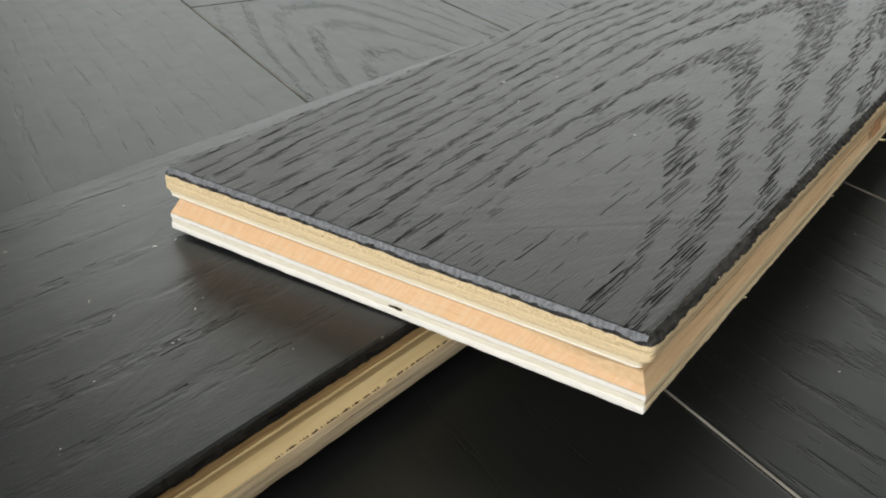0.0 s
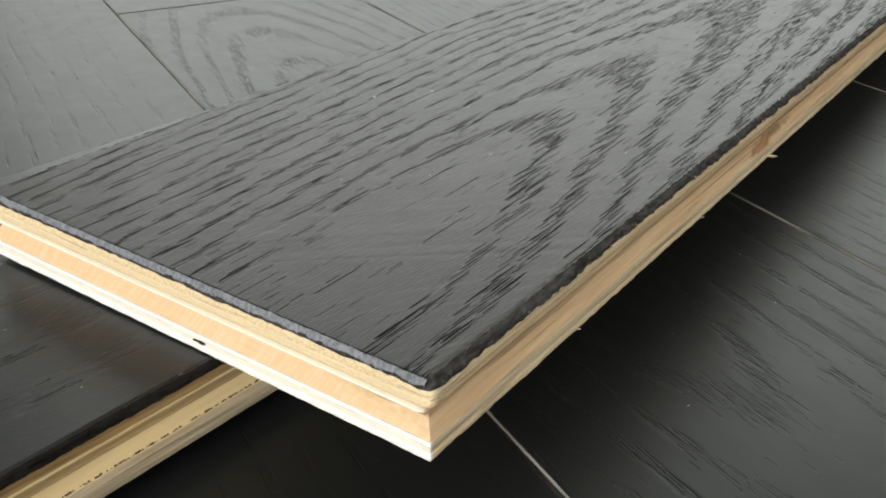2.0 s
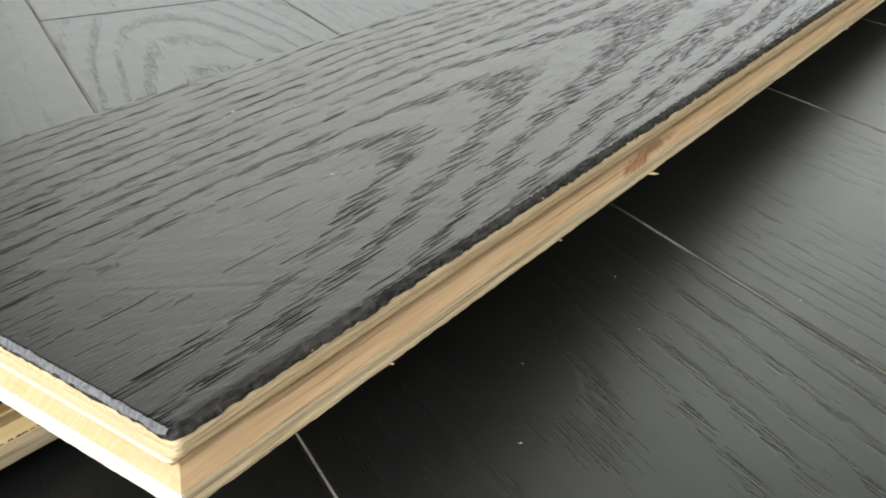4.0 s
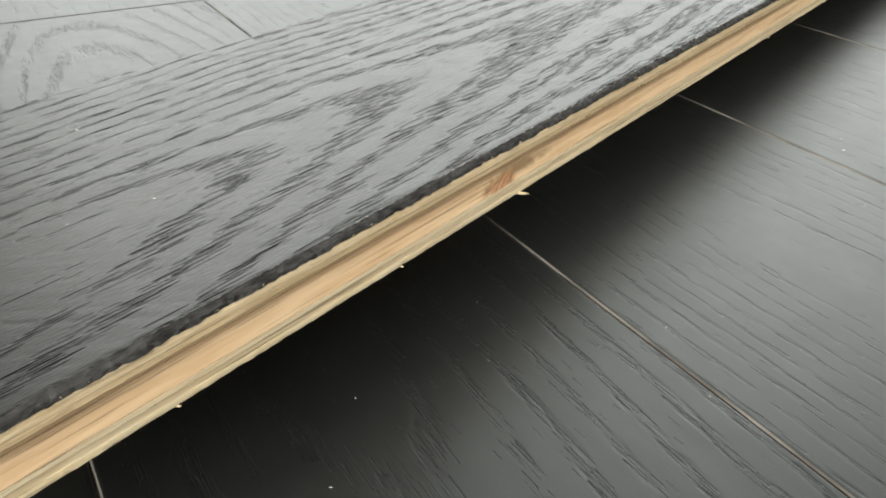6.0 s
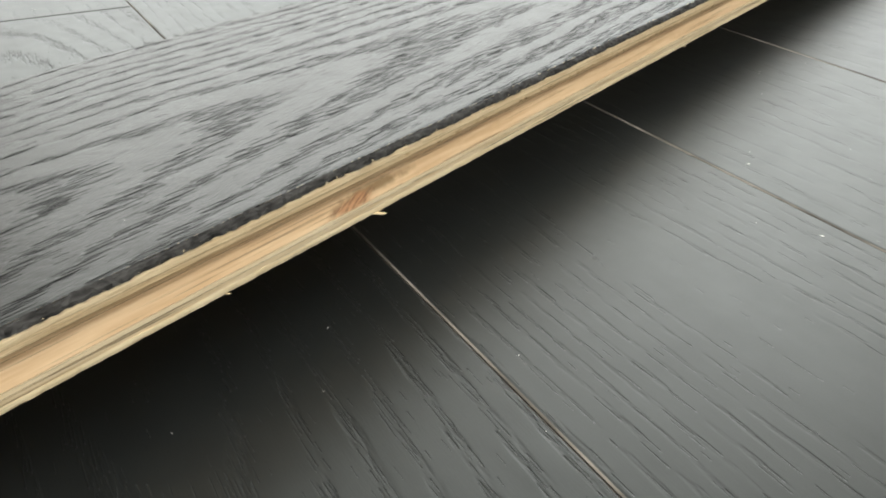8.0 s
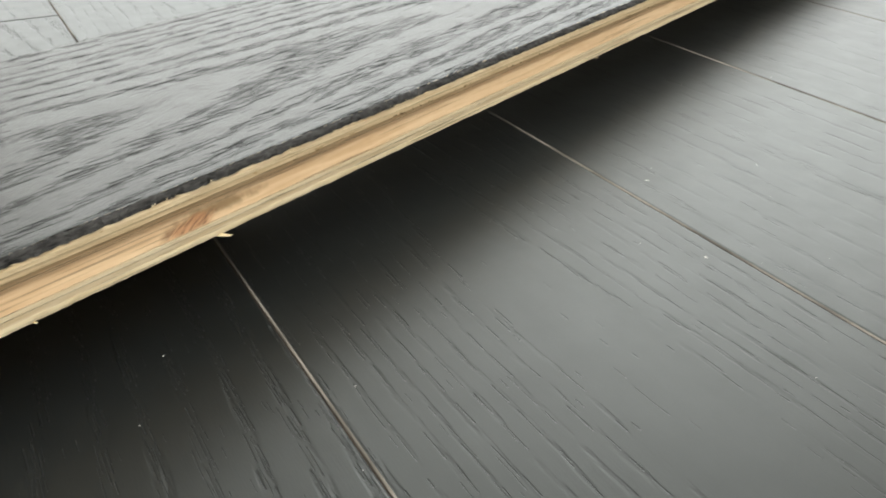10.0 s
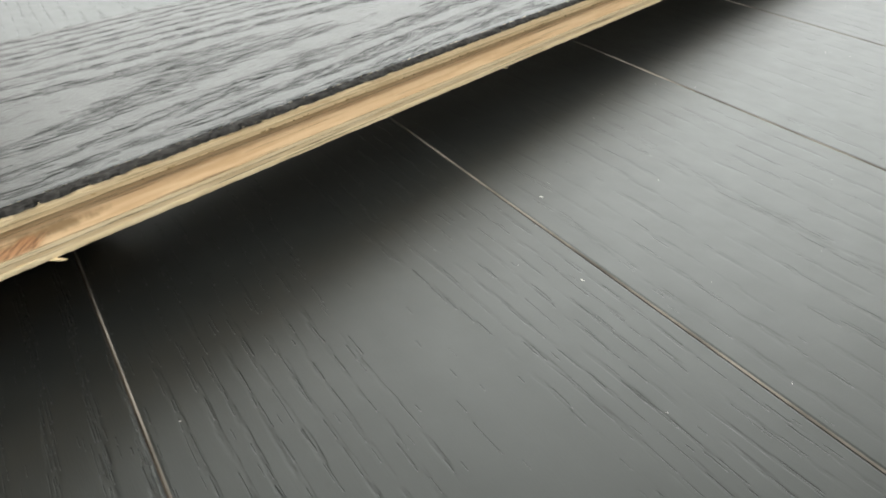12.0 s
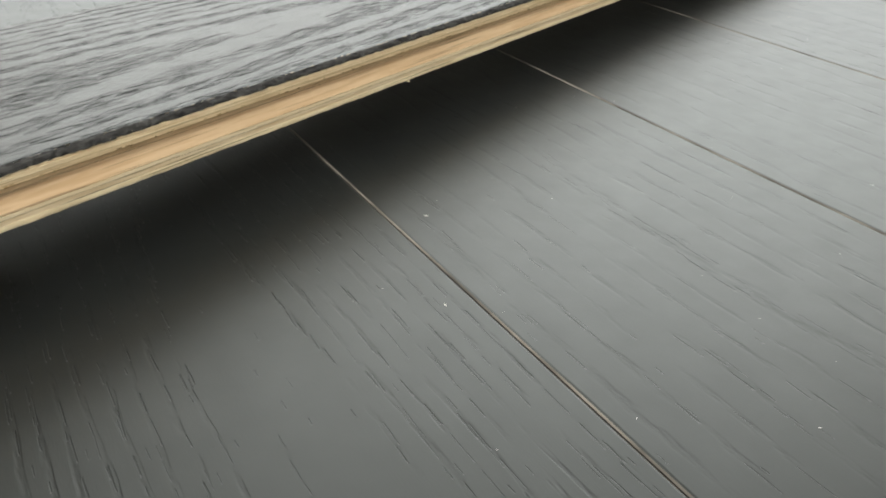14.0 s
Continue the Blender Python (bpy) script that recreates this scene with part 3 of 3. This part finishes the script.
def build_lower():
    thing = new("loose_plank")
    a = radians(LOW_AZ)
    u = Vector((math.sin(a), math.cos(a), 0))
    v = Vector((-math.cos(a), math.sin(a), 0))
    L, W, T = 0.60, LOW_NEAR - LOW_FAR, LOW_T
    o = v * -LOW_NEAR + u * (0.31 - L)
    o.z = LOW_Z
    thing.matrix_world = frame_matrix(o, u, v)
    tagged(thing, "black smooth oak plank on an added dark pad lying on the floor", "plank", group="loose sample planks")
    part("oak_face", layer([(0.0, 0.0012), (-0.0003, 0.0006)], L, W, 0, 0.002, 0.0001, caps=(True, False)), M_LOW, thing, "black stained smooth oak face")
    part("arris", layer([(-0.0003, 0.0006), (-0.0008, 0.0002), (-0.0015, 0.00005), (-0.0022, -0.00004)], L, W, 0, 0.001, 0.00036, 31.0, caps=(False, False)), M_CHAR, thing, "rough black eased edge")
    part("oak_ply", layer([(-0.0014, 0.0008), (-0.0021, 0.0002), (-0.0042, 0.0001)], L, W, 0, 0.002, 0.0001, 3.0), M_BURNT, thing, "brown burnt oak ply")
    part("glue_ply", layer([(-0.0042, 0.0), (-0.0047, 0.0)], L, W, 0, 0.002, 0.00005, 5.0), M_YELLOW, thing)
    part("streaked_ply", layer([(-0.0047, 0.0006), (-0.0066, 0.0010)], L, W, 0, 0.002, 0.00006, 7.0), M_BROWN, thing)
    part("groove_core", layer([(-0.0066, 0.0010), (-0.0080, 0.0018), (-0.0106, 0.0004)], L, W, 0, 0.002, 0.00006, 8.0), M_YELLOW, thing, "yellow core ply")
    part("cross_ply", layer([(-0.0106, 0.0001), (-0.0124, 0.0002)], L, W, 0, 0.002, 0.0001, 11.0), M_CROSS, thing)
    part("backing_ply", layer([(-0.0124, 0.0003), (-0.0138, 0.0001), (-T, 0.0003)], L, W, 0, 0.002, 0.00012, 13.0), M_GREY, thing, "grey weathered backing ply")
    # unseen pad, added to fill the gap between plank and floor
    part("added_pad", layer([(-T, 0.010), (-LOW_Z + 0.0002, 0.010)], L, W, 0, 0.01, 0.0), M_PAD, thing, "dark pad added under the plank, unseen")
    tagged(part("scorch_marks", chips(bmesh.new(), random.Random(2), 240, L - 0.31 + 0.075, L - 0.31 + 0.17, 0.0003, -0.0103, 0.00010, 0.00006, 0.00007), M_VOID, thing, "row of black scorch marks"), kind="stuff")
    return thing


build_upper()
build_lower()


# ---- floor ----
def board_mesh(length, material, bevel):
    """A floor board with eased edges; x along it, the top at 0."""
    g, bev = 0.00020, 0.0009
    w = BOARD_W / 2
    bm = bmesh.new()
    rings = []
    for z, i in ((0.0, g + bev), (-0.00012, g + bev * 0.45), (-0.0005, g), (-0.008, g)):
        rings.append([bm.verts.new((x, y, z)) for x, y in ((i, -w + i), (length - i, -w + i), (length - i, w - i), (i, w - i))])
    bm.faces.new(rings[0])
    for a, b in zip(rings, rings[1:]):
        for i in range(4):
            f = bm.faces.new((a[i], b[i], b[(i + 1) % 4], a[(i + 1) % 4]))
            # only the bevel towards the light gets the paler worn colour
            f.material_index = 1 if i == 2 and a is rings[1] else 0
    me = bpy.data.meshes.new("floor_plank")
    bm.normal_update()
    bm.to_mesh(me)
    bm.free()
    me.materials.append(material)
    me.materials.append(bevel)
    return me


def build_floor():
    x0, x1, y0, y1, h = ROOM
    sub = mesh_object("floor", box(bmesh.new(), x0, x1, y0, y1, -0.1, -0.0008), M_SUB)
    tagged(sub, "black oak plank floor with narrow bare seams", "floor", kind="structure")
    a = radians(FLOOR_AZ)
    along = Vector((math.sin(a), math.cos(a), 0))
    across = Vector((math.cos(a), -math.sin(a), 0))
    lengths = (0.6, 0.75, 0.9, 1.2)
    meshes = [board_mesh(n, M_FLOOR, M_WORN_LIT) for n in lengths]
    figured = {0: board_mesh(0.9, M_FLOOR_OVAL, M_WORN_LIT_PALE), 1: board_mesh(1.2, M_FLOOR_ARCH, M_WORN_LIT)}
    rnd = random.Random(5)
    for i in range(-30, 32):
        mid = SEAM_FIRST + (i + 0.5) * BOARD_W
        s = -4.6 + rnd.random() * 0.6
        if i == 0:
            s = JOINT_ALONG - 0.9 * 5
        elif i == 1:
            s = -0.30 - 1.2 * 3
        elif -3 <= i <= 6:
            s = -0.36 - 1.2 * 3 + 0.11 * rnd.random()
        while s < 4.4:
            j = rnd.randrange(4) if i != 0 else 2
            if -3 <= i <= 6 and i != 0:
                j = 3
            o = along * s + across * mid
            far = o + along * lengths[j]
            ends = [p + across * (q * BOARD_W / 2) for p in (o, far) for q in (-1, 1)]
            if all(q.x < x0 for q in ends) or all(q.x > x1 for q in ends) or all(q.y < y0 for q in ends) or all(q.y > y1 for q in ends):
                s += lengths[j]
                continue
            m = frame_matrix(o, along, -across)
            me = figured.get(i, meshes[j]) if s < 0.2 < s + lengths[j] else meshes[j]
            if not all(x0 < q.x < x1 and y0 < q.y < y1 for q in ends):
                bm = bmesh.new()
                bm.from_mesh(me)
                back = m.inverted()
                for point, normal in (((x0, 0, 0), (-1, 0, 0)), ((x1, 0, 0), (1, 0, 0)), ((0, y0, 0), (0, -1, 0)), ((0, y1, 0), (0, 1, 0))):
                    bmesh.ops.bisect_plane(bm, geom=bm.verts[:] + bm.edges[:] + bm.faces[:], plane_co=back @ Vector(point), plane_no=back.to_3x3() @ Vector(normal), clear_outer=True)
                if not bm.faces:
                    bm.free()
                    s += lengths[j]
                    continue
                me = bpy.data.meshes.new("floor_plank")
                bm.to_mesh(me)
                bm.free()
                me.materials.append(M_FLOOR)
                me.materials.append(M_WORN_LIT)
            ob = new("plank", me)
            ob.matrix_world = m
            ob.parent = sub
            s += lengths[j]


build_floor()


# ---- dust ----
def build_dust():
    """Tiny pale flecks that lie on the floor and on the planks."""
    rnd = random.Random(12)
    bm = bmesh.new()
    a = radians(LOW_AZ)
    up_n = UP_U.cross(UP_V)

    def fleck(c, n, size):
        t = rnd.uniform(0, 6.28)
        e = Vector((math.cos(t), math.sin(t), 0))
        e = (e - n * e.dot(n)).normalized()
        f = n.cross(e)
        l, w = size * rnd.uniform(0.6, 1.6), size * rnd.uniform(0.2, 0.45)
        low = [bm.verts.new(c + e * p * l + f * q * w) for p, q in ((-1, -0.3), (0.2, -1), (1, 0.2), (-0.1, 1))]
        top = bm.verts.new(c + n * size * 0.35)
        for i in range(4):
            bm.faces.new((low[i], low[(i + 1) % 4], top))

    up = Vector((0, 0, 1))
    for _ in range(170):
        x, y = rnd.uniform(-0.15, 0.5), rnd.uniform(0.08, 0.6)
        c = Vector((x, y, 0.00005))
        d = c - UP_O
        if d.dot(UP_U) > -0.02 and -0.01 < d.dot(UP_V) < UP_W + 0.01:
            continue
        off = x * math.cos(a) - y * math.sin(a)
        if LOW_FAR - 0.004 < off < LOW_NEAR + 0.004:
            continue
        fleck(c, up, rnd.uniform(0.00012, 0.00030))
    for _ in range(45):
        c = UP_O + UP_U * rnd.uniform(0.01, 0.4) + UP_V * rnd.uniform(0.006, UP_W - 0.006) + up_n * 0.00002
        fleck(c, up_n, rnd.uniform(0.0001, 0.00024))
    for _ in range(45):
        u = Vector((math.sin(a), math.cos(a), 0)) * rnd.uniform(-0.05, 0.2)
        v = Vector((-math.cos(a), math.sin(a), 0)) * rnd.uniform(-LOW_NEAR + 0.005, -LOW_FAR - 0.005)
        c = u + v
        d = c - UP_O
        if d.dot(UP_U) > -0.002 and -0.005 < d.dot(UP_V) < UP_W + 0.005:
            continue
        c.z = LOW_Z + 0.00002
        fleck(c, up, rnd.uniform(0.00015, 0.0004))
    for x, y, size in ((0.0847, 0.1604, 0.0004), (0.1553, 0.2128, 0.0003), (0.2344, 0.3181, 0.0005), (0.2408, 0.2692, 0.0005), (0.1125, 0.2233, 0.0003), (0.1144, 0.1996, 0.0003), (0.0868, 0.1862, 0.0003)):
        fleck(Vector((x, y, 0.00005)), up, size)
    for x, y in ((-0.0691, 0.1548), (-0.0477, 0.1522), (-0.0623, 0.1773), (-0.0586, 0.1806)):
        fleck(Vector((x, y, LOW_Z + 0.00002)), up, 0.0006)
    for x, y in ((0.088, 0.0853), (0.0757, 0.0406), (0.101, 0.0763)):
        fleck(UP_O + UP_U * x + UP_V * y + up_n * 0.00002, up_n, 0.0004)
    tagged(mesh_object("dust", bm, M_LINT), "pale dust flecks scattered over the planks", "dust", kind="stuff")


build_dust()
